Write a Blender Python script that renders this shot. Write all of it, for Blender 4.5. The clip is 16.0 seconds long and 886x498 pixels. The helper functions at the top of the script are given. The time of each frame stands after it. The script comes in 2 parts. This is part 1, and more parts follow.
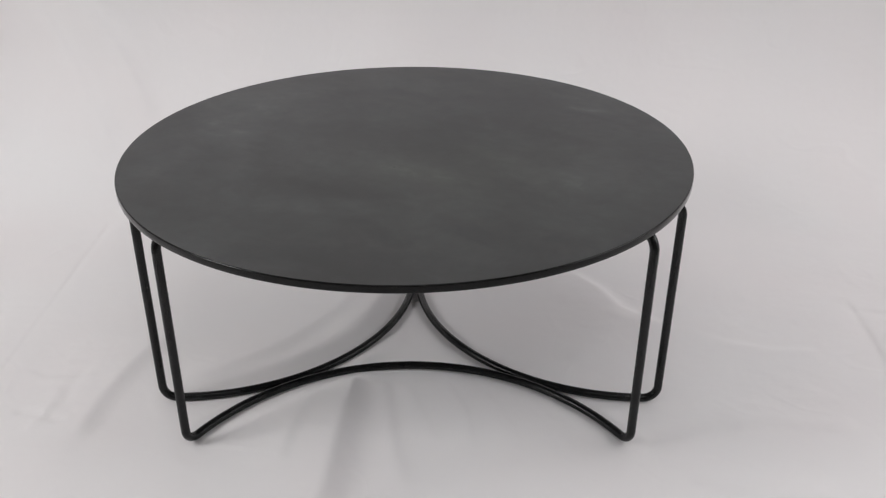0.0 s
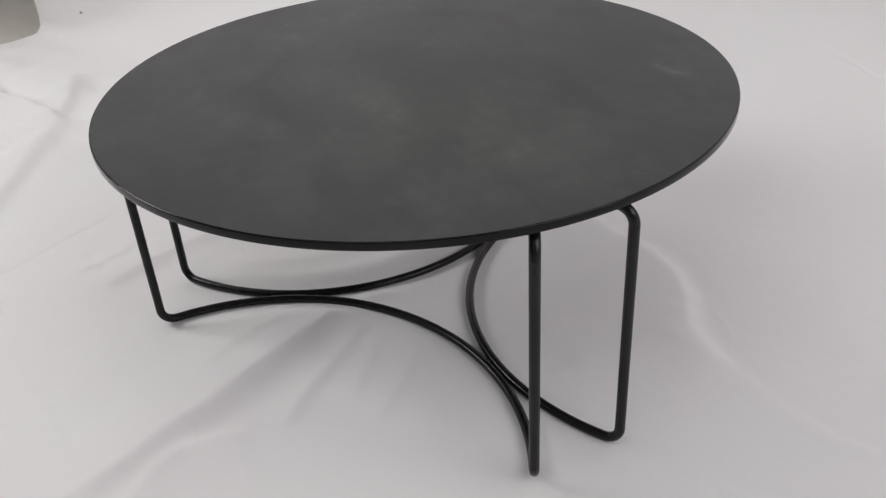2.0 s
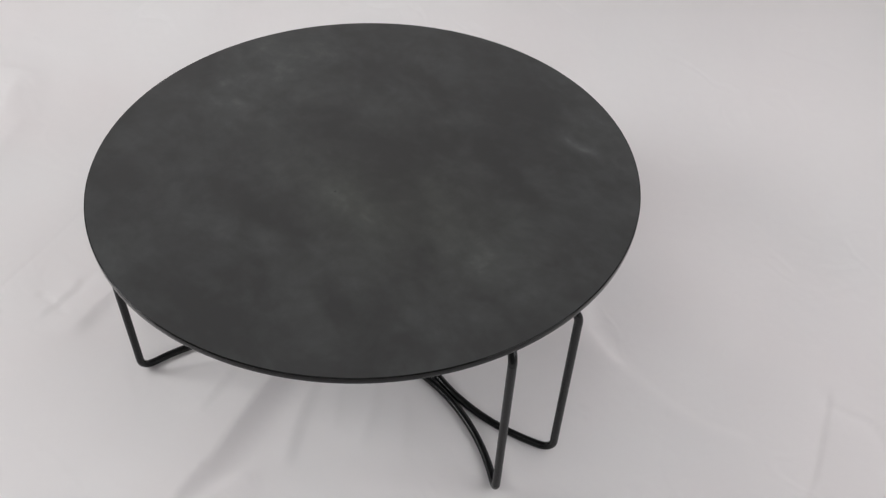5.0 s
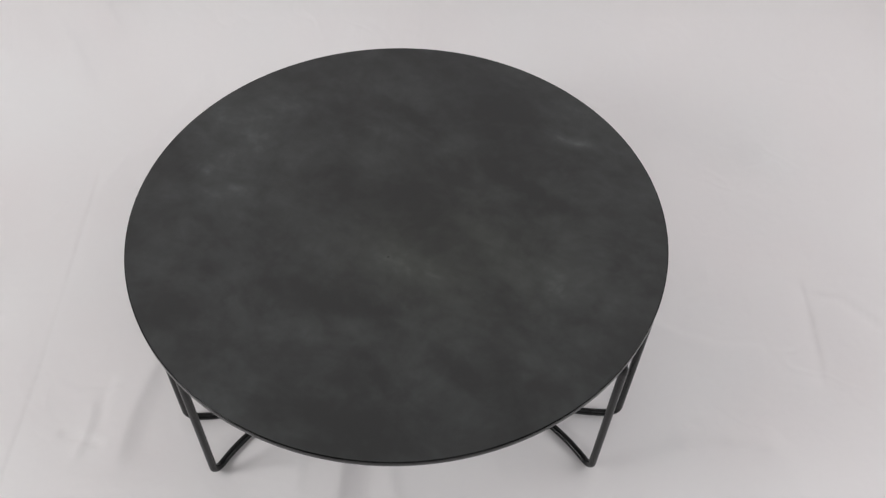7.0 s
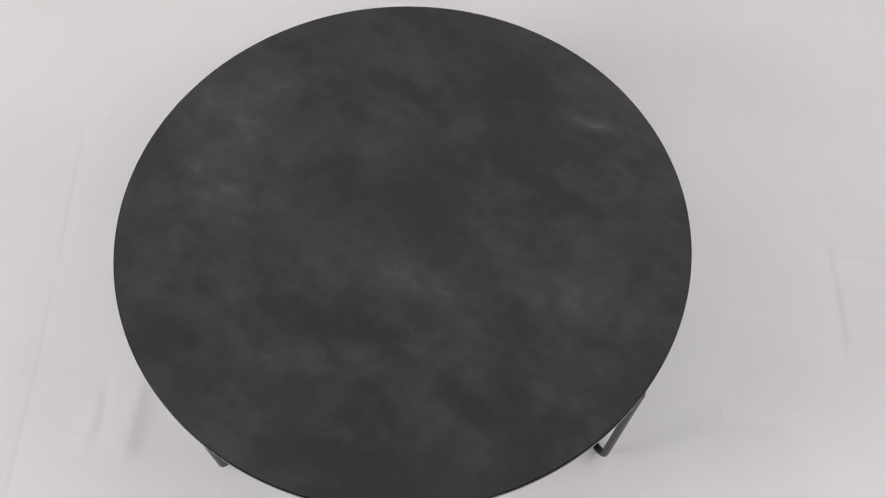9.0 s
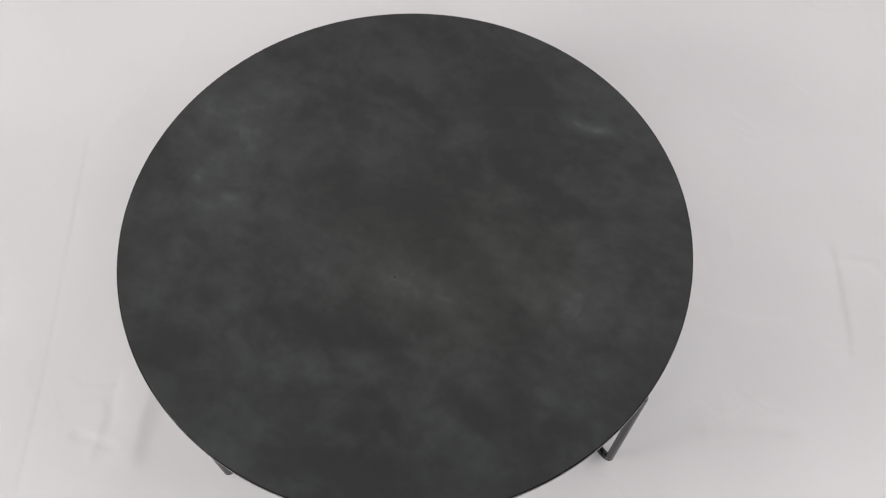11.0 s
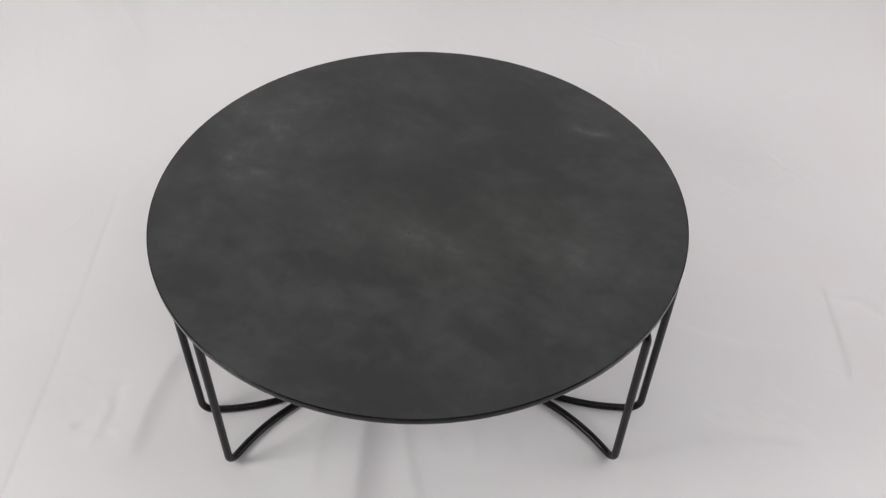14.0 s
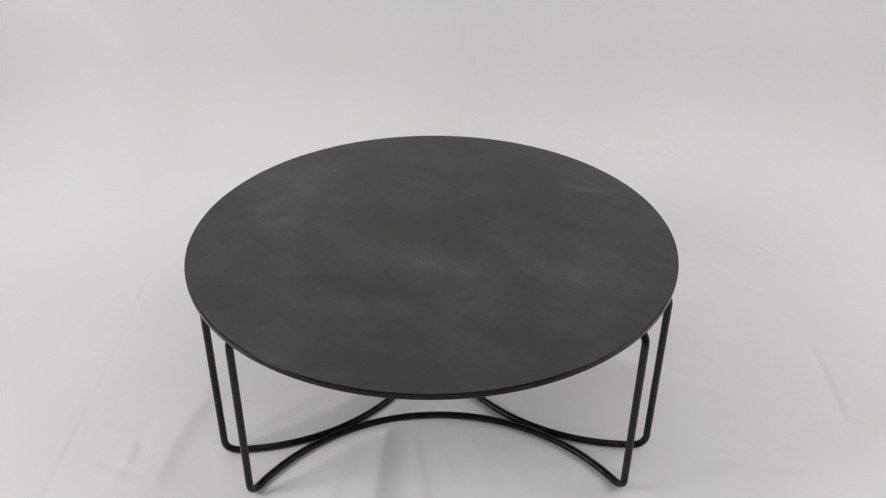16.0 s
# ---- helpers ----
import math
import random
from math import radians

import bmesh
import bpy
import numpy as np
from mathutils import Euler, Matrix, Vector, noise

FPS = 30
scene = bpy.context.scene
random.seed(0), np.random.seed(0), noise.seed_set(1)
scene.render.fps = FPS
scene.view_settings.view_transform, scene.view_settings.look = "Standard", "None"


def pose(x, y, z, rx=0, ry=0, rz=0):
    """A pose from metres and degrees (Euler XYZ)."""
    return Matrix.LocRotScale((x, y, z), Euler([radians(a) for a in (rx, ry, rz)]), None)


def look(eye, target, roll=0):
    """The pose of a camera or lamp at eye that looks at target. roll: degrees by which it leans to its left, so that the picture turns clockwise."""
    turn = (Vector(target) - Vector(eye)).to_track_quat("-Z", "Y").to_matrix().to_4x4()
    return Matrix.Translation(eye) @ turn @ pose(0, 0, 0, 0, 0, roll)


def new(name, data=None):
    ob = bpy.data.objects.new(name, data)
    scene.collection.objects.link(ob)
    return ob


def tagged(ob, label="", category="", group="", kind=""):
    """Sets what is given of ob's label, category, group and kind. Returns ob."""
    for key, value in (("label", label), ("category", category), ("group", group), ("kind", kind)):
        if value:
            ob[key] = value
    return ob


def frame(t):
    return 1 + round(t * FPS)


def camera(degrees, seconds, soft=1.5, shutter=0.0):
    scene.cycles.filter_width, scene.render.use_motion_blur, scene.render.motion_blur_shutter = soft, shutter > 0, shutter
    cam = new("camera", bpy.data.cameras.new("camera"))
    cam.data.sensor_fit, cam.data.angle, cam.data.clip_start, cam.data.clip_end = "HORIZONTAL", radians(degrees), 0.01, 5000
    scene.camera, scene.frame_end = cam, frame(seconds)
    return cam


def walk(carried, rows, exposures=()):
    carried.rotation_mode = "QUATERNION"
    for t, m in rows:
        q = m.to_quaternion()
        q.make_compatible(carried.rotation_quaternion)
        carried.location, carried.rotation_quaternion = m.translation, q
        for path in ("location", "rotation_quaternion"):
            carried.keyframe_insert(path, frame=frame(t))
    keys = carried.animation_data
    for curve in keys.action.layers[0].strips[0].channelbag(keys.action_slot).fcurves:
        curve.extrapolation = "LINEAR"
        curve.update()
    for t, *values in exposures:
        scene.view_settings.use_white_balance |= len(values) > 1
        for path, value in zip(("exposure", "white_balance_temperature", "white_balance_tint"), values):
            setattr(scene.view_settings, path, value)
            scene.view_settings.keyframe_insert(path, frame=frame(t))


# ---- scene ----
# ---- camera: seconds, place, tilt from straight down, lean, heading ----
cam = camera(52.41, 16.0, soft=1.25, shutter=0.3)
PATH = [
    (0.0, 0.0376, -1.2008, 0.8149, 62.020, 0.360, -0.437),
    (0.5, 0.2016, -1.2030, 0.8045, 61.876, -1.894, 5.981),
    (1.0, 0.4041, -1.0953, 0.8004, 58.985, -3.872, 14.997),
    (1.5, 0.5776, -0.9718, 0.7773, 57.950, -3.894, 26.962),
    (2.0, 0.6343, -0.8744, 0.7718, 57.480, -3.562, 34.663),
    (2.5, 0.6993, -0.7907, 0.7584, 57.757, -3.793, 40.735),
    (3.0, 0.7313, -0.7609, 0.8002, 56.126, -3.397, 42.110),
    (3.5, 0.6823, -0.7889, 0.9495, 50.802, -1.557, 37.986),
    (3.7, 0.6658, -0.8045, 0.9995, 49.348, -0.961, 36.259),
    (5.8, 0.2336, -0.9704, 1.2480, 43.777, 3.111, 7.527),
    (6.0, 0.1832, -0.9574, 1.2677, 42.945, 2.912, 5.283),
    (6.5, 0.1003, -0.9286, 1.3039, 41.471, 1.960, 1.481),
    (7.0, 0.0109, -0.8808, 1.3529, 39.235, 2.355, -3.284),
    (7.5, -0.0182, -0.8283, 1.3806, 37.146, 2.743, -4.606),
    (8.0, -0.0009, -0.7506, 1.3965, 34.157, 1.718, -3.865),
    (8.5, 0.0123, -0.6817, 1.4104, 31.040, 1.495, -3.154),
    (9.0, 0.0188, -0.6256, 1.4278, 28.378, 1.224, -2.821),
    (9.2, 0.0200, -0.6190, 1.4260, 28.200, 1.050, -2.400),
    (11.3, 0.0282, -0.6245, 1.4356, 28.745, -0.423, -1.778),
    (11.5, 0.0227, -0.6336, 1.4369, 28.991, 0.355, -2.209),
    (12.0, 0.0073, -0.6804, 1.4148, 30.374, 1.438, -3.049),
    (12.5, -0.0137, -0.7446, 1.3824, 32.475, 1.950, -4.046),
    (13.0, -0.0448, -0.8182, 1.3488, 35.816, 3.194, -5.612),
    (13.5, -0.0288, -0.8868, 1.3035, 40.080, 2.196, -4.077),
    (14.0, -0.0052, -1.0039, 1.2445, 44.939, 1.498, -2.096),
    (14.5, 0.0341, -1.1276, 1.2203, 48.846, 1.170, 0.178),
    (15.0, 0.0138, -1.2132, 1.2052, 51.904, 1.729, -0.787),
    (15.5, -0.0497, -1.2618, 1.1753, 54.988, 1.962, -3.238),
    (16.0, -0.0245, -1.2731, 1.1075, 58.207, 0.452, -1.655),
]
EXPOSURES = ((0.0, -0.04), (1.0, -0.06), (3.0, -0.04), (6.0, -0.07), (8.5, -0.01), (12.0, 0.05), (13.0, -0.03), (14.0, 0.02), (15.0, -0.02), (16.0, 0.02))
walk(cam, [(t, pose(x, y, z, tilt, 0, turn) @ pose(0, 0, 0, 0, 0, lean)) for t, x, y, z, tilt, lean, turn in PATH],
     exposures=EXPOSURES)

# ---- light: daylight through two windows of a closed room, plus an added south fill ----
ROOM_W, ROOM_E, ROOM_S, ROOM_N, ROOM_TOP = -2.4, 2.5, -1.5, 0.98, 3.0
WIN_W = dict(mid=-0.88, width=1.1, low=1.15, high=2.6)
WIN_E = dict(mid=-0.40, width=2.0, low=1.15, high=2.6)
# unseen south opening, added to hold a fill lamp
ADDED_WIN_S = dict(mid=0.25, width=1.7, low=1.9, high=2.75)
POWER_W, POWER_E, POWER_S = 51.5, 33.0, 14.5

world = bpy.data.worlds.new("daylight")
scene.world = world
world.use_nodes = True
sky = world.node_tree.nodes.new("ShaderNodeTexSky")
sky.sky_type, sky.sun_disc = "NISHITA", False
sky.sun_elevation, sky.sun_rotation = radians(38), radians(30)
world.node_tree.links.new(sky.outputs[0], world.node_tree.nodes["Background"].inputs[0])
world.node_tree.nodes["Background"].inputs[1].default_value = 0.06


def window_light(name, eye, target, width, height, power, color):
    lamp = bpy.data.lights.new(name, "AREA")
    lamp.shape, lamp.size, lamp.size_y = "RECTANGLE", width, height
    lamp.energy, lamp.color = power, color
    ob = new(name, lamp)
    ob.matrix_world = look(eye, target)
    return ob


for name, w, x, sign, power, color in (("window_light_west", WIN_W, ROOM_W - 0.05, 1, POWER_W, (0.985, 0.985, 0.985)),
                                       ("window_light_east", WIN_E, ROOM_E + 0.05, -1, POWER_E, (0.99, 0.98, 0.985))):
    zm = (w["low"] + w["high"]) / 2
    window_light(name, (x, w["mid"], zm), (x + sign, w["mid"], zm), w["width"] - 0.12, w["high"] - w["low"] - 0.12, power, color)
# added fill lamp: evens the backdrop, leaves the floor under the top darker
high_mid = (ADDED_WIN_S["low"] + ADDED_WIN_S["high"]) / 2
window_light("fill_light_south", (ADDED_WIN_S["mid"], ROOM_S - 0.05, high_mid), (ADDED_WIN_S["mid"], ROOM_S + 1, high_mid), ADDED_WIN_S["width"] - 0.12, ADDED_WIN_S["high"] - ADDED_WIN_S["low"] - 0.12,
             POWER_S, (0.985, 0.98, 0.985))


# ---- materials ----
class Nodes:
    """A small wrapper to write node materials briefly."""

    def __init__(self, name):
        self.material = bpy.data.materials.new(name)
        self.material.use_nodes = True
        self.tree = self.material.node_tree
        self.shader = self.tree.nodes["Principled BSDF"]

    def add(self, kind, **sockets):
        node = self.tree.nodes.new("ShaderNode" + kind)
        for key, value in sockets.items():
            self.put(node.inputs[key.replace("_", " ")], value)
        return node

    def put(self, socket, value):
        if hasattr(value, "is_output"):
            self.tree.links.new(value, socket)
        else:
            socket.default_value = value

    def coords(self):
        return self.add("TexCoord").outputs["Object"]

    def mapped(self, vector, place=(0, 0, 0), turn=0.0, size=(1, 1, 1)):
        node = self.add("Mapping")
        node.vector_type = "TEXTURE"
        self.put(node.inputs["Vector"], vector)
        node.inputs["Location"].default_value = place
        node.inputs["Rotation"].default_value = (0, 0, radians(turn))
        node.inputs["Scale"].default_value = size
        return node.outputs[0]

    def noise(self, vector, scale, detail=3.0, rough=0.55):
        node = self.add("TexNoise", Scale=scale, Detail=detail, Roughness=rough)
        self.put(node.inputs["Vector"], vector)
        return node.outputs["Fac"]

    def blob(self, vector, place, turn, size):
        node = self.add("TexGradient")
        node.gradient_type = "QUADRATIC_SPHERE"
        self.put(node.inputs["Vector"], self.mapped(vector, place, turn, size))
        return node.outputs["Fac"]

    def math(self, how, a, b):
        node = self.add("Math")
        node.operation = how
        self.put(node.inputs[0], a)
        self.put(node.inputs[1], b)
        return node.outputs[0]

    def ramp(self, factor, stops):
        node = self.add("ValToRGB", Fac=factor)
        while len(node.color_ramp.elements) < len(stops):
            node.color_ramp.elements.new(0.5)
        for element, (place, color) in zip(node.color_ramp.elements, stops):
            element.position = place
            element.color = (*color, 1) if len(color) == 3 else color
        return node.outputs["Color"]

    def mix(self, factor, a, b, how="MIX"):
        node = self.add("Mix")
        node.data_type, node.blend_type = "RGBA", how
        self.put(node.inputs[0], factor)
        self.put(node.inputs[6], a)
        self.put(node.inputs[7], b)
        return node.outputs[2]

    def bump(self, height, distance, strength=1.0):
        node = self.add("Bump", Height=height, Distance=distance, Strength=strength)
        self.put(self.shader.inputs["Normal"], node.outputs[0])

    def finish(self, color=None, rough=None, metal=0.0, gloss=0.5):
        if color is not None:
            self.put(self.shader.inputs["Base Color"], color)
        if rough is not None:
            self.put(self.shader.inputs["Roughness"], rough)
        self.shader.inputs["Metallic"].default_value = metal
        self.shader.inputs["Specular IOR Level"].default_value = gloss
        return self.material


def stone_material():
    """Dark sintered stone: blotchy clouds with torn pale and dark drifts that run one way."""
    n = Nodes("dark_stone")
    at = n.coords()
    warp = n.add("TexNoise", Scale=6.0, Detail=2.0)
    n.put(warp.inputs["Vector"], at)
    bent = n.mix(0.06, at, warp.outputs["Color"])
    along = n.mapped(bent, (0.3, 0.7, 0), -38, (1.2, 1, 1))
    clouds = n.noise(along, 9.5, 3.0, 0.5)
    blotches = n.noise(along, 24.0, 3.0, 0.5)
    specks = n.noise(bent, 58.0, 3.0, 0.55)
    # torn rims: the steep flanks of a coarse noise
    veins = n.math("ABSOLUTE", n.math("SUBTRACT", n.noise(n.mapped(bent, (1.7, 0.2, 0), -38, (1.4, 1, 1)), 11.0, 4.0, 0.55), 0.5), 0.0)
    veins = n.math("SUBTRACT", 1.0, n.math("MINIMUM", n.math("MULTIPLY", veins, 16.0), 1.0))
    broad = n.noise(at, 3.4, 2.0, 0.5)
    grain = n.noise(at, 240.0, 2.0, 0.6)
    value = n.math("MULTIPLY", clouds, 0.34)
    # patches with torn outlines, two sizes
    for place, scale, depth in (((2.1, 0.4, 0), 7.0, 0.085), ((0.9, 1.6, 0), 17.0, 0.075), ((3.3, 0.8, 0), 36.0, 0.045)):
        patch = n.noise(n.mapped(bent, place, -36, (1.3, 1, 1)), scale, 4.0, 0.56)
        patch = n.math("MINIMUM", n.math("MAXIMUM", n.math("MULTIPLY", n.math("SUBTRACT", patch, 0.42), 6.0), 0.0), 1.0)
        value = n.math("ADD", value, n.math("MULTIPLY", n.math("SUBTRACT", patch, 0.5), depth))
    value = n.math("ADD", value, n.math("ADD", n.math("MULTIPLY", blotches, 0.25), n.math("MULTIPLY", specks, 0.22)))
    value = n.math("ADD", value, n.math("MULTIPLY", broad, 0.14))
    value = n.math("ADD", value, n.math("MULTIPLY", n.math("MULTIPLY", veins, clouds), -0.07))
    value = n.math("ADD", value, 0.025)
    value = n.math("ADD", value, n.math("MULTIPLY", grain, 0.02))
    torn = n.math("ADD", n.math("MULTIPLY", clouds, 1.2), 0.3)

    def drift_or_shading(x, y, turn, length, width, depth):
        """Paler or darker torn drifts, and shading put into the colour: middle, heading, half length and half width."""
        nonlocal value
        shape = n.blob(at, (x, y, 0), turn, (length, width, 1))
        value = n.math("ADD", value, n.math("MULTIPLY", n.math("MULTIPLY", shape, torn), depth))

    # dark drifts
    drift_or_shading(0.190, 0.062, -39, 0.21, 0.036, -0.288)
    drift_or_shading(0.023, 0.222, -37, 0.12, 0.035, -0.151)
    drift_or_shading(0.085, 0.085, -34, 0.10, 0.035, -0.151)
    drift_or_shading(-0.105, -0.156, -20, 0.13, 0.045, -0.288)
    drift_or_shading(-0.030, -0.172, -10, 0.07, 0.030, -0.135)
    drift_or_shading(-0.273, -0.098, -11, 0.10, 0.060, -0.135)
    drift_or_shading(0.168, 0.240, -48, 0.20, 0.090, -0.169)
    drift_or_shading(0.180, -0.294, -10, 0.026, 0.018, -0.338)
    drift_or_shading(-0.047, -0.242, -30, 0.040, 0.022, -0.220)
    drift_or_shading(-0.110, -0.335, -22, 0.20, 0.070, -0.169)
    drift_or_shading(0.090, 0.335, -30, 0.10, 0.060, -0.135)
    drift_or_shading(0.05, -0.01, -30, 0.12, 0.06, -0.101)
    drift_or_shading(0.10, -0.28, -25, 0.12, 0.045, -0.151)
    # broad darkening: the front's weaker reflection put into the colour
    drift_or_shading(0.04, -0.34, -5, 0.32, 0.10, -0.11)
    # pale drifts
    drift_or_shading(0.050, -0.108, -42, 0.19, 0.065, 0.142)
    drift_or_shading(-0.008, -0.085, -14, 0.11, 0.060, 0.115)
    drift_or_shading(0.095, -0.180, -35, 0.10, 0.040, 0.115)
    drift_or_shading(-0.300, 0.095, -35, 0.055, 0.030, 0.266)
    drift_or_shading(-0.252, 0.058, -15, 0.060, 0.032, 0.282)
    drift_or_shading(-0.208, 0.238, -22, 0.17, 0.070, 0.138)
    drift_or_shading(-0.065, -0.202, -28, 0.055, 0.036, 0.135)
    drift_or_shading(0.219, -0.266, -27, 0.080, 0.040, 0.157)
    drift_or_shading(0.290, 0.153, -10, 0.060, 0.024, 0.324)
    drift_or_shading(0.262, 0.167, -25, 0.045, 0.022, 0.230)
    # broad paler tone, with the far left's hazy sheen painted in
    drift_or_shading(-0.23, 0.19, -25, 0.26, 0.15, 0.08)
    drift_or_shading(-0.16, 0.02, -35, 0.12, 0.05, 0.097)
    value = n.math("ADD", n.math("MULTIPLY", n.math("SUBTRACT", value, 0.53), 1.12), 0.535)
    color = n.ramp(value, ((0.355, (0.0080, 0.0083, 0.0082)), (0.455, (0.0142, 0.0146, 0.0145)), (0.56, (0.0225, 0.0231, 0.0229)), (0.66, (0.0320, 0.0327, 0.0324)), (0.86, (0.076, 0.078, 0.077))))
    # olive in the middle, cooler outwards
    olive = n.math("MULTIPLY", n.blob(at, (0.08, -0.04, 0), -20, (0.42, 0.34, 1)), n.math("MULTIPLY", broad, 1.6))
    color = n.mix(1.0, color, (0.925, 1.0, 0.990, 1), "MULTIPLY")
    color = n.mix(n.math("MINIMUM", olive, 0.65), color, (0.985, 1.0, 0.80, 1), "MULTIPLY")
    pit = n.blob(at, (-0.0153, -0.0781, 0), 0, (0.0035, 0.0035, 1))
    color = n.mix(n.math("MINIMUM", n.math("MULTIPLY", pit, 2.0), 1.0), color, (0.008, 0.008, 0.008, 1))
    rough = n.math("ADD", 0.34, n.math("MULTIPLY", blotches, 0.10))
    n.bump(n.math("ADD", n.math("MULTIPLY", blotches, 0.5), n.math("MULTIPLY", grain, 0.2)), 0.0005, 0.25)
    return n.finish(color, rough, 0.0, 0.58)


def black_metal():
    n = Nodes("black_powder_coat")
    at = n.coords()
    fine = n.noise(at, 900.0, 2.0)
    broad = n.noise(at, 14.0, 3.0)
    color = n.ramp(broad, ((0.3, (0.0068, 0.0070, 0.0072)), (0.7, (0.0098, 0.0101, 0.0104))))
    n.bump(fine, 0.0002, 0.3)
    return n.finish(color, n.math("ADD", 0.18, n.math("MULTIPLY", broad, 0.12)), 0.0, 0.30)


def edge_material():
    n = Nodes("polished_stone_edge")
    at = n.coords()
    tone = n.noise(at, 40.0, 3.0)
    color = n.ramp(tone, ((0.3, (0.0030, 0.0031, 0.0031)), (0.7, (0.0046, 0.0048, 0.0047))))
    return n.finish(color, n.math("ADD", 0.10, n.math("MULTIPLY", tone, 0.08)), 0.0, 0.22)


def cloth_material():
    n = Nodes("white_cloth")
    at = n.coords()
    broad = n.noise(at, 3.0, 2.0, 0.5)
    small = n.noise(at, 28.0, 3.0, 0.55)
    weave = n.noise(at, 1400.0, 1.0)
    color = n.ramp(broad, ((0.3, (0.80, 0.765, 0.765)), (0.7, (0.80, 0.782, 0.782))))
    relief = n.math("ADD", n.math("MULTIPLY", n.noise(at, 9.0, 3.0, 0.5), 1.0), n.math("MULTIPLY", small, 0.18))
    relief = n.math("ADD", relief, n.math("MULTIPLY", weave, 0.02))
    # faint sharp wrinkles in patches
    warp = n.add("TexNoise", Scale=5.0, Detail=2.0)
    n.put(warp.inputs["Vector"], at)
    bent = n.mix(0.12, at, warp.outputs["Color"])
    for place, turn, scale, depth in (((0.2, 0.1, 0), 62, 6.0, 0.28), ((1.3, 0.4, 0), -35, 8.0, 0.18)):
        ridge = n.math("ABSOLUTE", n.math("SUBTRACT", n.noise(n.mapped(bent, place, turn, (2.6, 1, 1)), scale, 2.0, 0.5), 0.5), 0.0)
        ridge = n.math("SUBTRACT", 1.0, n.math("MINIMUM", n.math("MULTIPLY", ridge, 22.0), 1.0))
        patch = n.math("MINIMUM", n.math("MAXIMUM", n.math("MULTIPLY", n.math("SUBTRACT", n.noise(n.mapped(at, place, 0, (1, 1, 1)), 4.0, 1.0, 0.5), 0.48), 8.0), 0.0), 1.0)
        relief = n.math("ADD", relief, n.math("MULTIPLY", n.math("MULTIPLY", ridge, patch), depth))
    spot = n.math("MINIMUM", n.math("MULTIPLY", n.blob(at, (-1.459, 0.55, 0.072), 0, (0.0055, 0.0055, 0.0055)), 4.0), 1.0)
    color = n.mix(spot, color, (0.16, 0.15, 0.14, 1))
    n.bump(relief, 0.006, 0.38)
    n.shader.inputs["Sheen Weight"].default_value = 0.15
    return n.finish(color, 0.85, 0.0, 0.25)


def paint_material(name, color, rough=0.8):
    n = Nodes(name)
    at = n.coords()
    tone = n.noise(at, 2.5, 3.0)
    shade = n.ramp(tone, ((0.3, tuple(c * 0.96 for c in color)), (0.7, color)))
    n.bump(n.noise(at, 260.0, 2.0), 0.001, 0.2)
    return n.finish(shade, rough, 0.0, 0.4)


def floor_material():
    n = Nodes("beige_floor")
    at = n.coords()
    grain = n.noise(n.mapped(at, (0, 0, 0), 0, (8, 1, 1)), 18.0, 4.0, 0.6)
    color = n.ramp(grain, ((0.3, (0.56, 0.515, 0.465)), (0.7, (0.60, 0.555, 0.505))))
    n.bump(grain, 0.001, 0.15)
    return n.finish(color, 0.45, 0.0, 0.5)


# near black so the unseen south wall bounces little light
DARK = paint_material("shade_wall_dark", (0.10, 0.095, 0.09))
STONE, EDGE, BLACK, CLOTH = stone_material(), edge_material(), black_metal(), cloth_material()
WALL, CEILING, TRIM, FLOOR = paint_material("wall_paint", (0.66, 0.655, 0.65)), paint_material("ceiling_paint", (0.60, 0.60, 0.60)), \
    paint_material("window_paint", (0.8, 0.8, 0.79), 0.4), floor_material()


def mesh_from(name, verts, faces, material, smooth=True):
    data = bpy.data.meshes.new(name)
    data.from_pydata([tuple(v) for v in verts], [], faces)
    data.materials.append(material)
    if smooth:
        data.polygons.foreach_set("use_smooth", [True] * len(data.polygons))
    data.update()
    return data


def part(name, data, parent, label=""):
    ob = new(name, data)
    ob.parent = parent
    return tagged(ob, label)


def boxes(name, material, spans, bevel=0.0):
    """One mesh of boxes, each given by its two far corners."""
    bm = bmesh.new()
    for a, b in spans:
        made = bmesh.ops.create_cube(bm, size=1.0)["verts"]
        mid = [(p + q) / 2 for p, q in zip(a, b)]
        span = [q - p for p, q in zip(a, b)]
        bmesh.ops.transform(bm, matrix=Matrix.Translation(mid) @ Matrix.Diagonal((*span, 1)), verts=made)
    if bevel:
        bmesh.ops.bevel(bm, geom=bm.edges[:], offset=bevel, segments=2, affect="EDGES", profile=0.5)
    data = bpy.data.meshes.new(name)
    bm.to_mesh(data)
    bm.free()
    data.materials.append(material)
    return data


# ---- the room ----
TH = 0.14


def wall_with_window(name, x0, x1, w, label):
    s, n = ROOM_S, ROOM_N
    a, b = w["mid"] - w["width"] / 2, w["mid"] + w["width"] / 2
    spans = [((x0, s, 0), (x1, a, ROOM_TOP)), ((x0, b, 0), (x1, n, ROOM_TOP)),
             ((x0, a, 0), (x1, b, w["low"])), ((x0, a, w["high"]), (x1, b, ROOM_TOP))]
    return tagged(new(name, boxes(name, WALL, spans)), label, "wall", kind="structure")


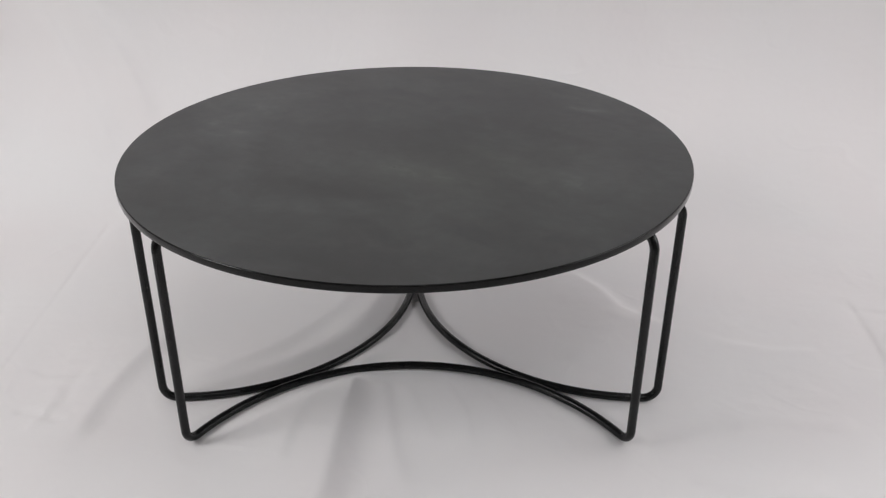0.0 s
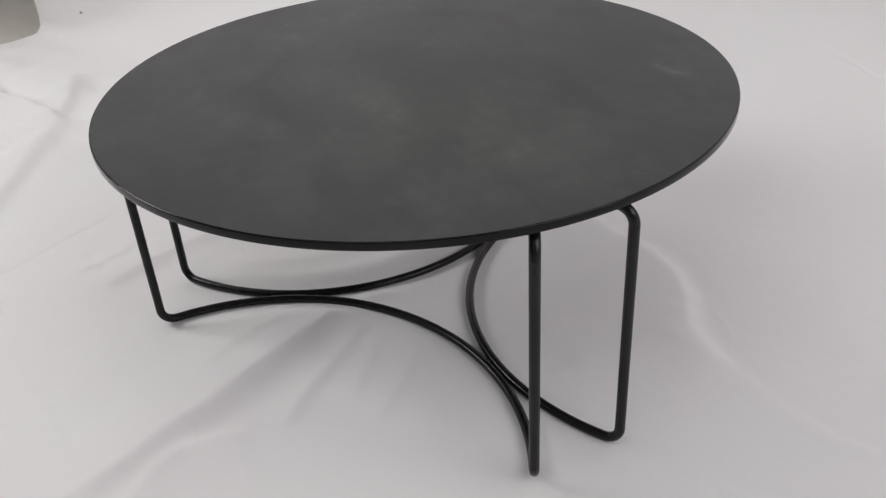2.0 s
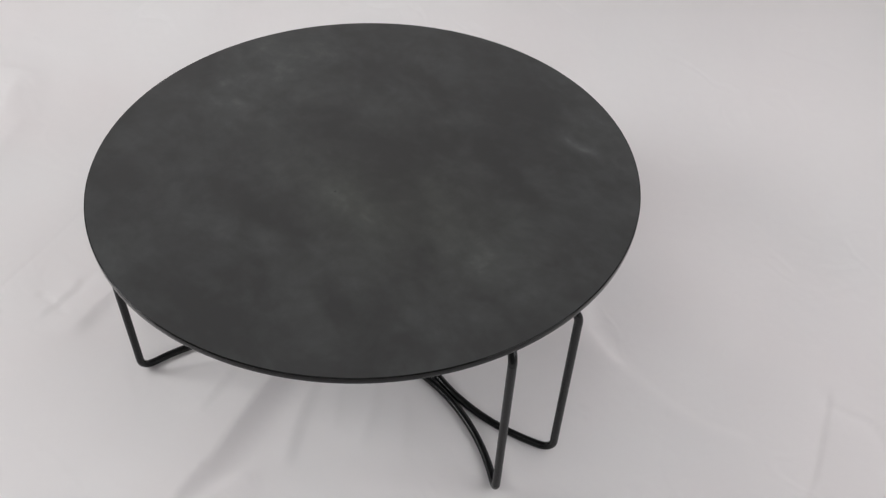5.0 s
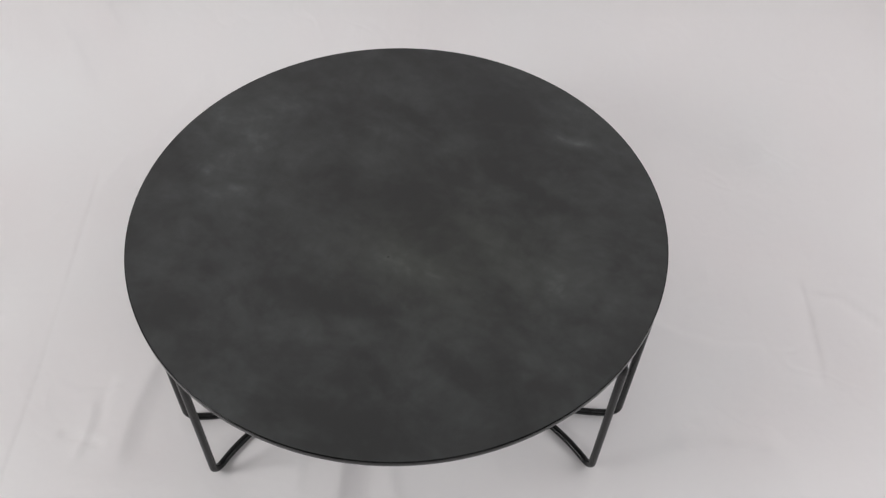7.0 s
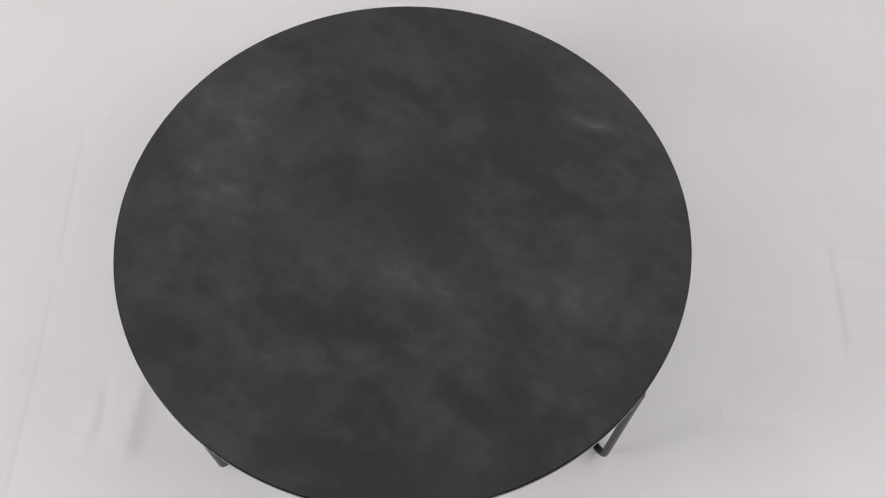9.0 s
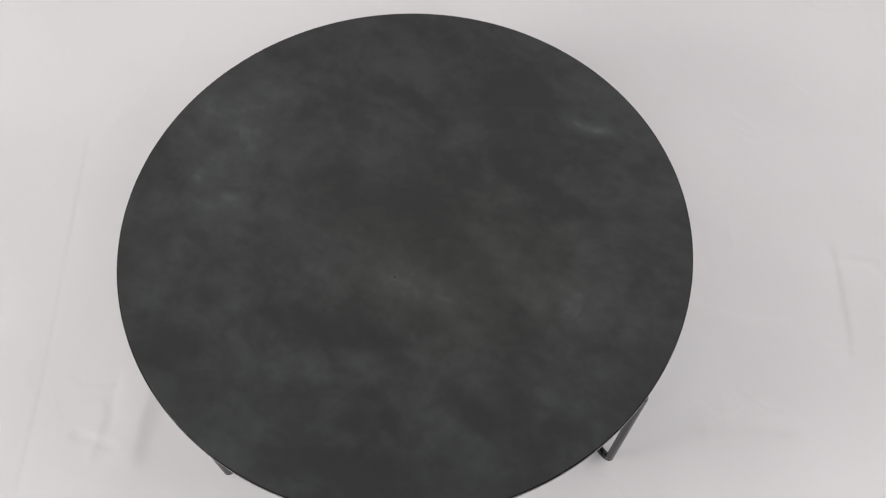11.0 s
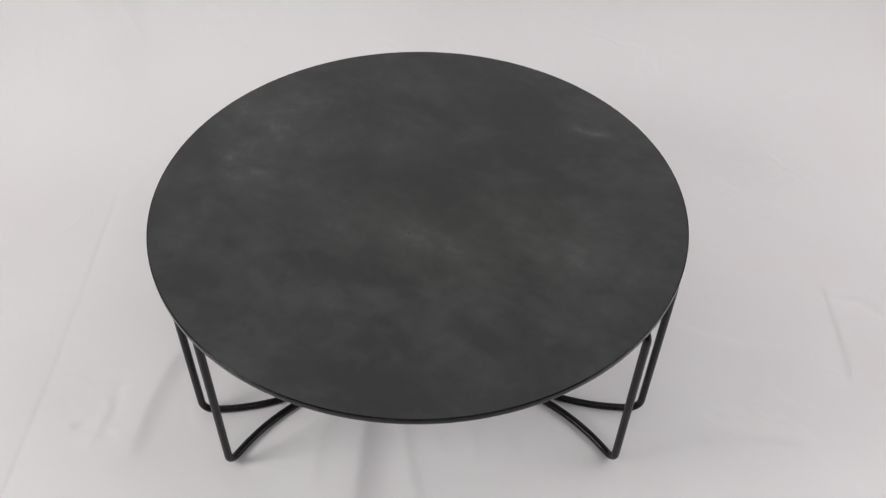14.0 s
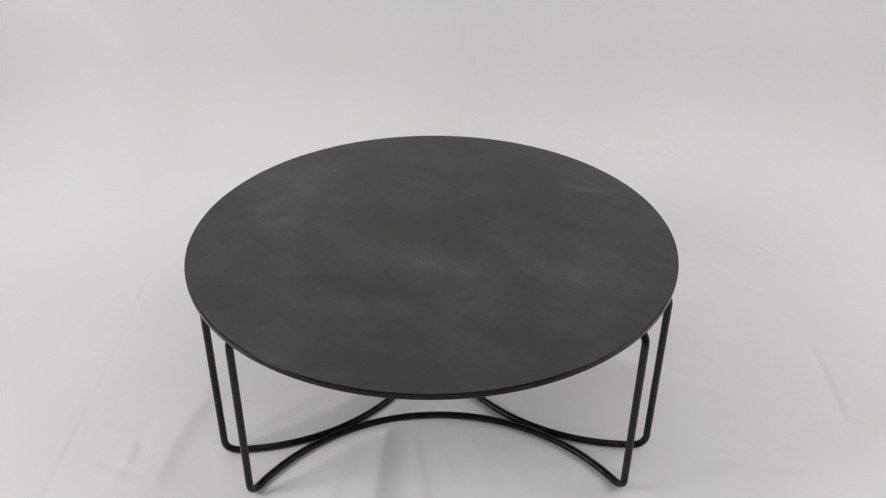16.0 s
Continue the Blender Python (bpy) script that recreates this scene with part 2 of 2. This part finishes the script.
# unseen dark wall, added close by to dim the front floor and rim
def add_shade_wall():
    y0, y1, west, east = ROOM_S - TH, ROOM_S, ROOM_W - TH, ROOM_E + TH
    a, b = ADDED_WIN_S["mid"] - ADDED_WIN_S["width"] / 2, ADDED_WIN_S["mid"] + ADDED_WIN_S["width"] / 2
    spans = [((west, y0, 0), (a, y1, ROOM_TOP)), ((b, y0, 0), (east, y1, ROOM_TOP)),
             ((a, y0, 0), (b, y1, ADDED_WIN_S["low"])), ((a, y0, ADDED_WIN_S["high"]), (b, y1, ROOM_TOP))]
    return tagged(new("shade_wall_south", boxes("shade_wall_south", DARK, spans)), "plain dark unseen wall added to dim the front, with an added high window", "wall", kind="structure")


def window(name, place, turn, w):
    """A painted casing of four bars, set in the wall's opening."""
    base = new(name)
    base.matrix_world = pose(*place, 0, 0, turn)
    tagged(base, "white painted window frame in the wall opening", "window", kind="structure")
    half, tall, bar, deep = w["width"] / 2, w["high"] - w["low"], 0.05, 0.03
    for side in (-1, 1):
        y = side * (half - bar / 2)
        part("window_frame", boxes("window_frame", TRIM, [((-deep, y - bar / 2, 0), (deep, y + bar / 2, tall))], 0.004), base)
    for z in (bar / 2, tall - bar / 2):
        part("window_frame", boxes("window_frame", TRIM, [((-deep, -half + bar, z - bar / 2), (deep, half - bar, z + bar / 2))], 0.004), base)
    return base


wall_with_window("wall_west", ROOM_W - TH, ROOM_W, WIN_W, "plain light grey painted wall with a window")
wall_with_window("wall_east", ROOM_E, ROOM_E + TH, WIN_E, "plain light grey painted wall with a window")
tagged(new("wall_north", boxes("wall_north", WALL, [((ROOM_W - TH, ROOM_N, 0), (ROOM_E + TH, ROOM_N + TH, ROOM_TOP))])), "plain light grey painted wall", "wall", kind="structure")
add_shade_wall()
tagged(new("ceiling", boxes("ceiling", CEILING, [((ROOM_W - TH, ROOM_S - TH, ROOM_TOP), (ROOM_E + TH, ROOM_N + TH, ROOM_TOP + TH))])),
       "plain light grey ceiling", "ceiling", kind="structure")
tagged(new("floor", boxes("floor", FLOOR, [((ROOM_W - TH, ROOM_S - TH, -0.15), (ROOM_E + TH, ROOM_N + TH, -0.006))])),
       "beige smooth floor beyond the white cloth", "floor", kind="structure")
window("window_1", (ROOM_W - TH + 0.035, WIN_W["mid"], WIN_W["low"]), 0, WIN_W)
window("window_2", (ROOM_E + TH - 0.035, WIN_E["mid"], WIN_E["low"]), 0, WIN_E)
# casing round the added south opening
window("added_window_south", (ADDED_WIN_S["mid"], ROOM_S - TH + 0.035, ADDED_WIN_S["low"]), 90, ADDED_WIN_S)

# ---- the table's numbers ----
TOP_R, TOP_Z, TOP_T = 0.400, 0.339, 0.010
TOP_AT, TOP_TILT = (-0.0056, 0.0093), (-0.275, -0.315)   # the slab sits a little off the middle and not quite level
TUBE = 0.006
ARC_D, ARC_R, FOOT_R = 0.4002, 0.3406, 0.3858   # each rail is an arc round a point outside the table
BEND = 0.020
FOOT_A = math.acos((ARC_D ** 2 + FOOT_R ** 2 - ARC_R ** 2) / (2 * ARC_D * FOOT_R))
LOOPS = (-90, 30, 150)


# ---- the cloth: floor, sweep and hanging part in one sheet ----
def steps(stops):
    """Values from stop to stop, each stretch with its own spacing."""
    out = [stops[0][0]]
    for (a, gap), (b, _) in zip(stops, stops[1:]):
        k = max(1, round((b - a) / gap))
        out += [a + (b - a) * (i + 1) / k for i in range(k)]
    return np.array(out)


def along_line(x, y, line):
    """Distance to a polyline, signed (left of it is positive), and the share of its length."""
    best, side, share = np.full(x.shape, 9.0), np.zeros(x.shape), np.zeros(x.shape)
    pts = np.array(line, float)
    lens = np.hypot(*np.diff(pts, axis=0).T)
    total, run = lens.sum(), 0.0
    for (ax, ay), (bx, by), ln in zip(pts, pts[1:], lens):
        ux, uy = (bx - ax) / ln, (by - ay) / ln
        t = np.clip((x - ax) * ux + (y - ay) * uy, 0, ln)
        dx, dy = x - ax - t * ux, y - ay - t * uy
        d = np.hypot(dx, dy)
        near = d < best
        best = np.where(near, d, best)
        side = np.where(near, np.where(ux * dy - uy * dx >= 0, 1.0, -1.0), side)
        share = np.where(near, (run + t) / total, share)
        run += ln
    return best * side, share


def fold(x, y, line, height, left, right, fade=0.16):
    """A ridge (or groove) along a line, with its own width on each side, fading at its ends."""
    s, share = along_line(x, y, line)
    width, steep = np.where(s > 0, left, right), (s > 0) == (left < right)
    bell = np.where(steep, np.clip(1 - np.abs(s) / width, 0, 1) ** 2, np.exp(-np.abs(s / width) ** 1.5))
    ends = np.clip(np.minimum(share, 1 - share) / fade, 0, 1)
    return height * bell * ends * ends * (3 - 2 * ends)


def smooth(v, a, b):
    v = np.clip((v - a) / (b - a), 0, 1)
    return v * v * (3 - 2 * v)


FOLDS = []


def crease(height, left, right, *line):
    """A fold along a line of places on the sheet: its height, and its width on either side of the run."""
    FOLDS.append((line, height, left, right))


crease(0.023, 0.056, 0.12, (-0.02, 0.24), (-0.045, 0.15), (-0.064, 0), (-0.081, -0.09), (-0.093, -0.2), (-0.1, -0.28), (-0.104, -0.345), (-0.113, -0.38), (-0.117, -0.415), (-0.116, -0.46), (-0.133, -0.51), (-0.17, -0.58))
crease(0.009, 0.05, 0.03, (-0.03, -0.33), (-0.06, -0.375), (-0.085, -0.415), (-0.085, -0.45), (-0.08, -0.5), (-0.068, -0.54), (-0.06, -0.64))
crease(0.008, 0.032, 0.09, (0.05, 0.35), (0.16, 0.29), (0.24, 0.262), (0.29, 0.225), (0.325, 0.18), (0.35, 0.115), (0.4, 0.07), (0.47, 0.03))
crease(-0.0011, 0.012, 0.008, (-0.627, 0.46), (-0.626, 0.32), (-0.628, 0.16))
crease(-0.0006, 0.012, 0.008, (-0.627, 0.22), (-0.629, 0.06), (-0.63, -0.08))
crease(-0.0009, 0.012, 0.009, (-0.629, -0.02), (-0.633, -0.14), (-0.641, -0.3), (-0.65, -0.55))
crease(0.011, 0.05, 0.07, (-0.86, 1.18), (-0.755, 1.02), (-0.655, 0.87), (-0.58, 0.72))
crease(0.007, 0.035, 0.06, (-0.84, 1.01), (-0.767, 0.86), (-0.7, 0.72), (-0.65, 0.62))
crease(0.005, 0.018, 0.025, (0.69, 1.2), (0.735, 1.06), (0.776, 0.96))
crease(-0.0007, 0.005, 0.005, (-0.95, 0.126), (-0.8, 0.122), (-0.6, 0.122))
crease(-0.0024, 0.012, 0.022, (0.755, 0.16), (0.752, 0.1), (0.742, -0.04), (0.728, -0.1))
crease(-0.002, 0.012, 0.018, (0.74, 0.112), (0.82, 0.101), (0.88, 0.03), (0.95, -0.05))
crease(0.0055, 0.034, 0.06, (-0.4, 0.04), (-0.435, -0.06), (-0.452, -0.13), (-0.462, -0.24))
crease(-0.0038, 0.007, 0.011, (-0.57, -0.158), (-0.535, -0.170), (-0.505, -0.180), (-0.485, -0.192))
crease(0.0022, 0.008, 0.014, (-0.53, -0.10), (-0.515, -0.13), (-0.52, -0.17), (-0.53, -0.22))
crease(0.0016, 0.010, 0.016, (-0.60, -0.06), (-0.56, -0.085), (-0.51, -0.088), (-0.47, -0.075))
crease(-0.0014, 0.012, 0.02, (-0.5, -0.05), (-0.505, -0.1), (-0.5, -0.16))
crease(0.0045, 0.05, 0.035, (-0.36, -0.1), (-0.3, -0.07), (-0.2, 0), (-0.13, 0.09), (-0.08, 0.2))
crease(0.0058, 0.02, 0.026, (0.03, -0.06), (0.055, -0.11), (0.078, -0.17), (0.09, -0.26))
crease(0.0054, 0.02, 0.026, (-0.045, -0.08), (-0.033, -0.15), (-0.02, -0.25), (0, -0.33))
crease(0.0034, 0.018, 0.024, (-0.01, -0.1), (0.012, -0.16), (0.04, -0.24))
crease(0.0034, 0.02, 0.03, (0.1, -0.11), (0.13, -0.17), (0.16, -0.26))
crease(0.0034, 0.02, 0.04, (-0.13, -0.13), (-0.16, -0.2), (-0.17, -0.3))
crease(0.003, 0.03, 0.04, (0.24, -0.42), (0.33, -0.46), (0.45, -0.5))
crease(0.003, 0.03, 0.05, (0.02, -0.52), (0.1, -0.58), (0.22, -0.62))
crease(0.013, 0.09, 0.04, (-0.74, -0.36), (-0.815, -0.22), (-0.88, -0.1), (-0.955, 0.02), (-1.025, 0.15), (-1.11, 0.25))
crease(0.02, 0.05, 0.08, (-1.46, -0.12), (-1.3, 0), (-1.22, 0.1))
crease(0.018, 0.05, 0.06, (-1.1, 0.3), (-1.2, 0.24), (-1.4, 0.27))
crease(0.01, 0.05, 0.08, (-1.48, -0.55), (-1.2, -0.42), (-0.95, -0.42))
crease(0.0051, 0.03, 0.02, (0.36, -0.3), (0.44, -0.33), (0.56, -0.34))
crease(0.0034, 0.03, 0.02, (0.44, -0.2), (0.52, -0.19), (0.64, -0.21))
crease(0.026, 0.050, 0.17, (-1.47, 0.205), (-1.33, 0.185), (-1.19, 0.152), (-1.06, 0.138), (-0.98, 0.12))
crease(0.012, 0.06, 0.022, (-1.02, 0.115), (-1.08, 0.18), (-1.15, 0.27), (-1.2, 0.36))
crease(-0.014, 0.03, 0.04, (-1.45, 0.16), (-1.34, 0.03), (-1.25, -0.08))
crease(0.014, 0.03, 0.06, (-1.2, 0), (-1.08, -0.06), (-0.96, -0.05))
crease(0.0035, 0.05, 0.05, (0.36, 0.11), (0.3, 0.03), (0.235, -0.04))
crease(0.0016, 0.014, 0.03, (0.43, 0.06), (0.5, 0.02), (0.57, -0.005), (0.66, -0.01))
CLOTH_W, CLOTH_E, CLOTH_S = -1.63, 2.3, -1.2


def soft_abs(v):
    return math.sqrt(v * v + 0.006)


def build_cloth():
    xs = steps(((CLOTH_W, 0.014), (-1.15, 0.010), (-0.7, 0.0065), (-0.665, 0.0025), (-0.605, 0.0065), (0.70, 0.004), (0.80, 0.010), (1.0, 0.04), (CLOTH_E, 0.04)))
    vs = steps(((CLOTH_S, 0.03), (-0.95, 0.016), (-0.62, 0.0065), (0.42, 0.012), (1.2, 0.03), (1.4, 0.05), (3.1, 0.05)))
    x, v = np.meshgrid(xs, vs)
    # the sweep begins nearer at the western end, where it is also tighter
    west = smooth(-x, 0.75, 1.6)
    east = smooth(x, 0.45, 1.9)
    begin = 0.40 + 0.105 * west - 0.26 * east
    radius = 0.38 - 0.352 * west
    turn = np.clip((v - begin) / radius, 0, math.pi / 2 - 0.03)
    rest = np.maximum(v - begin - radius * (math.pi / 2 - 0.03), 0)
    y = np.where(v < begin, v, begin + radius * np.sin(turn) + rest * math.sin(0.03))
    z = np.where(v < begin, 0.0, radius * (1 - np.cos(turn)) + rest * math.cos(0.03))
    ny, nz = -np.sin(turn), np.cos(turn)
    lift = np.zeros(x.shape)
    for line, height, left, right in FOLDS:
        lift += fold(x, v, line, height, left, right)
    # slow waves over the floor, upright drapes on the hanging part
    waves = 0.0022 * np.sin(x * 9.1 + 1.3 * np.sin(v * 4.0)) * np.sin(v * 7.3 + x * 2.1) + 0.0012 * np.sin(x * 23 + v * 11) * np.sin(v * 17 - x * 5)
    hang = smooth(v, 0.55, 1.0)
    drapes = 0.010 * np.sin(x * 7.0 + 0.6 * np.sin(v * 2.0)) + 0.005 * np.sin(x * 17.0 + 1.1) + 0.012 * np.sin(x * 3.1 + 0.4)
    # crumpled where the sheet is bunched at its western end
    rough = smooth(-x, 0.76, 1.0) * smooth(v, -0.75, -0.35) * (1 - smooth(v, 0.30, 0.5))
    for i, j in np.argwhere(rough > 0.01):
        p = Vector((x[i, j] * 4.2, v[i, j] * 4.2, 3.7))
        lift[i, j] += rough[i, j] * (0.044 * (0.42 - soft_abs(noise.noise(p))) + 0.018 * (0.4 - soft_abs(noise.noise(p * 2.3))))
    # pressed flat under the rails
    press = np.full(x.shape, 9.0)
    for angle in LOOPS:
        cx, cy = ARC_D * math.cos(radians(angle)), ARC_D * math.sin(radians(angle))
        inside = np.hypot(x, y) < FOOT_R + 0.02
        press = np.where(inside, np.minimum(press, np.abs(np.hypot(x - cx, y - cy) - ARC_R)), press)
    lift = (lift + waves * (1 - hang)) * (0.12 + 0.88 * smooth(press, 0.008, 0.05)) + drapes * hang
    # the western hem lies rolled on the floor
    hem = x - CLOTH_W
    roll = 0.03 * np.exp(-((hem - 0.07) / 0.06) ** 2) * smooth(v, -0.6, -0.2) * (1 - smooth(v, 0.20, 0.36))
    lift += roll * smooth(hem, 0.0, 0.05)
    lift = np.where(hang < 0.01, np.maximum(lift, -0.0045), lift)
    x = x + (0.05 - 0.12 * v) * np.exp(-((x - CLOTH_W) / 0.2) ** 2) * (1 - smooth(v, 0.46, 0.56))
    y, z = y + ny * lift, z + nz * lift
    rows, cols = x.shape
    verts = np.stack([x, y, z], -1).reshape(-1, 3)
    faces = [(r * cols + c, r * cols + c + 1, (r + 1) * cols + c + 1, (r + 1) * cols + c) for r in range(rows - 1) for c in range(cols - 1)]
    ob = new("backdrop", mesh_from("backdrop", verts.tolist(), faces, CLOTH))
    return tagged(ob, "white creased fabric backdrop spread over floor and hanging behind", "backdrop", kind="structure")


build_cloth()


# ---- the coffee table ----
def tube(name, path, radius, material, sides=20):
    """A round rod along a path of points, open at its ends so that the next piece runs on."""
    pts = [Vector(p) for p in path]
    verts, faces, up = [], [], None
    for i, p in enumerate(pts):
        ahead = (pts[min(i + 1, len(pts) - 1)] - pts[max(i - 1, 0)]).normalized()
        if up is None:
            up = ahead.orthogonal().normalized()
        up = (up - ahead * up.dot(ahead)).normalized()
        side = ahead.cross(up)
        for k in range(sides):
            a = 2 * math.pi * k / sides
            verts.append(p + radius * (math.cos(a) * up + math.sin(a) * side))
    for i in range(len(pts) - 1):
        for k in range(sides):
            m = (k + 1) % sides
            faces.append((i * sides + k, i * sides + m, (i + 1) * sides + m, (i + 1) * sides + k))
    return mesh_from(name, verts, faces, material)


def rail_path(angle, level, up):
    """An arc from foot to foot; at both ends it bends up (1) or down (-1) into the legs."""
    t = radians(angle)
    cx, cy = ARC_D * math.cos(t), ARC_D * math.sin(t)
    foot = Vector((FOOT_R * math.cos(FOOT_A), FOOT_R * math.sin(FOOT_A)))
    half = math.atan2(foot.y, ARC_D - foot.x)
    length = 2 * half * ARC_R
    marks = [BEND * (1 - math.cos(math.pi / 2 * i / 8)) for i in range(9)]
    k = 60
    marks += [BEND + (length - 2 * BEND) * i / k for i in range(1, k)]
    marks += [length - m for m in marks[8::-1]]
    path = []
    for m in marks:
        end = min(m, length - m)
        rise = 0.0 if end >= BEND else BEND - math.sqrt(max(BEND ** 2 - (BEND - end) ** 2, 0.0))
        b = t + math.pi + half - m / ARC_R
        path.append((cx + ARC_R * math.cos(b), cy + ARC_R * math.sin(b), level + up * rise))
    return path


def turned(name, profile, material, n=240, smooth=True):
    """A body of revolution from (radius, height) pairs; a radius of 0 closes it at the axis."""
    verts, faces, rings = [], [], []
    for radius, z in profile:
        first = len(verts)
        if radius == 0:
            verts.append((0, 0, z))
        else:
            verts += [(radius * math.cos(2 * math.pi * k / n), radius * math.sin(2 * math.pi * k / n), z) for k in range(n)]
        rings.append((first, radius == 0))
    for (a, a_point), (c, c_point) in zip(rings, rings[1:]):
        for k in range(n):
            m = (k + 1) % n
            if a_point:
                faces.append((a, c + k, c + m))
            elif c_point:
                faces.append((a + m, a + k, c))
            else:
                faces.append((a + k, c + k, c + m, a + m))
    return mesh_from(name, verts, faces, material, smooth)


EDGE_R = 0.0016


def table_top():
    """A thin round slab: the flat upper and lower faces."""
    return turned("tabletop", [(0.0, 0.0), (0.2, 0.0), (TOP_R - EDGE_R, 0.0), (TOP_R - EDGE_R, -0.004), (0.3, -0.004), (0.0, -0.004)], STONE, smooth=False)


def table_edge():
    """The polished edge: rounded above, upright, and softly undercut below."""
    r = EDGE_R
    profile = [(TOP_R - r + r * math.sin(a), -r + r * math.cos(a)) for a in (math.pi / 2 * i / 8 for i in range(9))]
    profile += [(TOP_R, -0.0045), (TOP_R, -0.0090), (TOP_R - 0.0003, -0.0096), (TOP_R - 0.001, -TOP_T), (0.2, -TOP_T), (0.0, -TOP_T)]
    return turned("edge", profile, EDGE)


def coffee_table():
    table = new("coffee_table")
    tagged(table, "low round coffee table, dark grey stone top on black bent rods", "coffee table")
    top = part("tabletop", table_top(), table, "thin round dark grey stone slab with cloudy veins")
    top.location = (*TOP_AT, TOP_Z)
    top.rotation_euler = (radians(TOP_TILT[0]), radians(TOP_TILT[1]), 0)
    part("edge", table_edge(), top, "polished near-black rounded slab edge")
    low, high = TUBE, TOP_Z - TOP_T - TUBE - 0.002
    for angle in LOOPS:
        floor_rail, top_rail = rail_path(angle, low, 1), rail_path(angle, high, -1)
        part("floor_rail", tube("floor_rail", floor_rail, TUBE, BLACK), table, "black bent round steel rod")
        part("top_rail", tube("top_rail", top_rail, TUBE, BLACK), table, "black bent round steel rod")
        for end in (0, -1):
            a, b = Vector(floor_rail[end]), Vector(top_rail[end])
            part("leg", tube("leg", [a.lerp(b, i / 8) for i in range(9)], TUBE, BLACK), table, "upright black round steel rod")
    return table


coffee_table()


# ---- a dark bar on the bare floor past the cloth's edge ----
def dark_bar():
    n = 12
    outline = [(-0.45, -0.030), (0.0, -0.030)] + [(0.030 * math.sin(math.pi * i / n), -0.030 * math.cos(math.pi * i / n)) for i in range(1, n)] + [(0.0, 0.030), (-0.45, 0.030)]
    bm = bmesh.new()
    face = bm.faces.new([bm.verts.new((x, y, 0)) for x, y in outline])
    made = bmesh.ops.extrude_face_region(bm, geom=[face])["geom"]
    bmesh.ops.translate(bm, vec=(0, 0, 0.014), verts=[e for e in made if isinstance(e, bmesh.types.BMVert)])
    bmesh.ops.recalc_face_normals(bm, faces=bm.faces[:])
    bmesh.ops.bevel(bm, geom=bm.edges[:], offset=0.003, segments=2, affect="EDGES", profile=0.5)
    data = bpy.data.meshes.new("floor_bar")
    bm.to_mesh(data)
    bm.free()
    data.materials.append(BLACK)
    ob = new("floor_bar", data)
    ob.matrix_world = pose(-1.655, 0.208, -0.006, 0, 0, -6)
    return tagged(ob, "black flat bar on the floor, its end under cloth", "bar")


dark_bar()
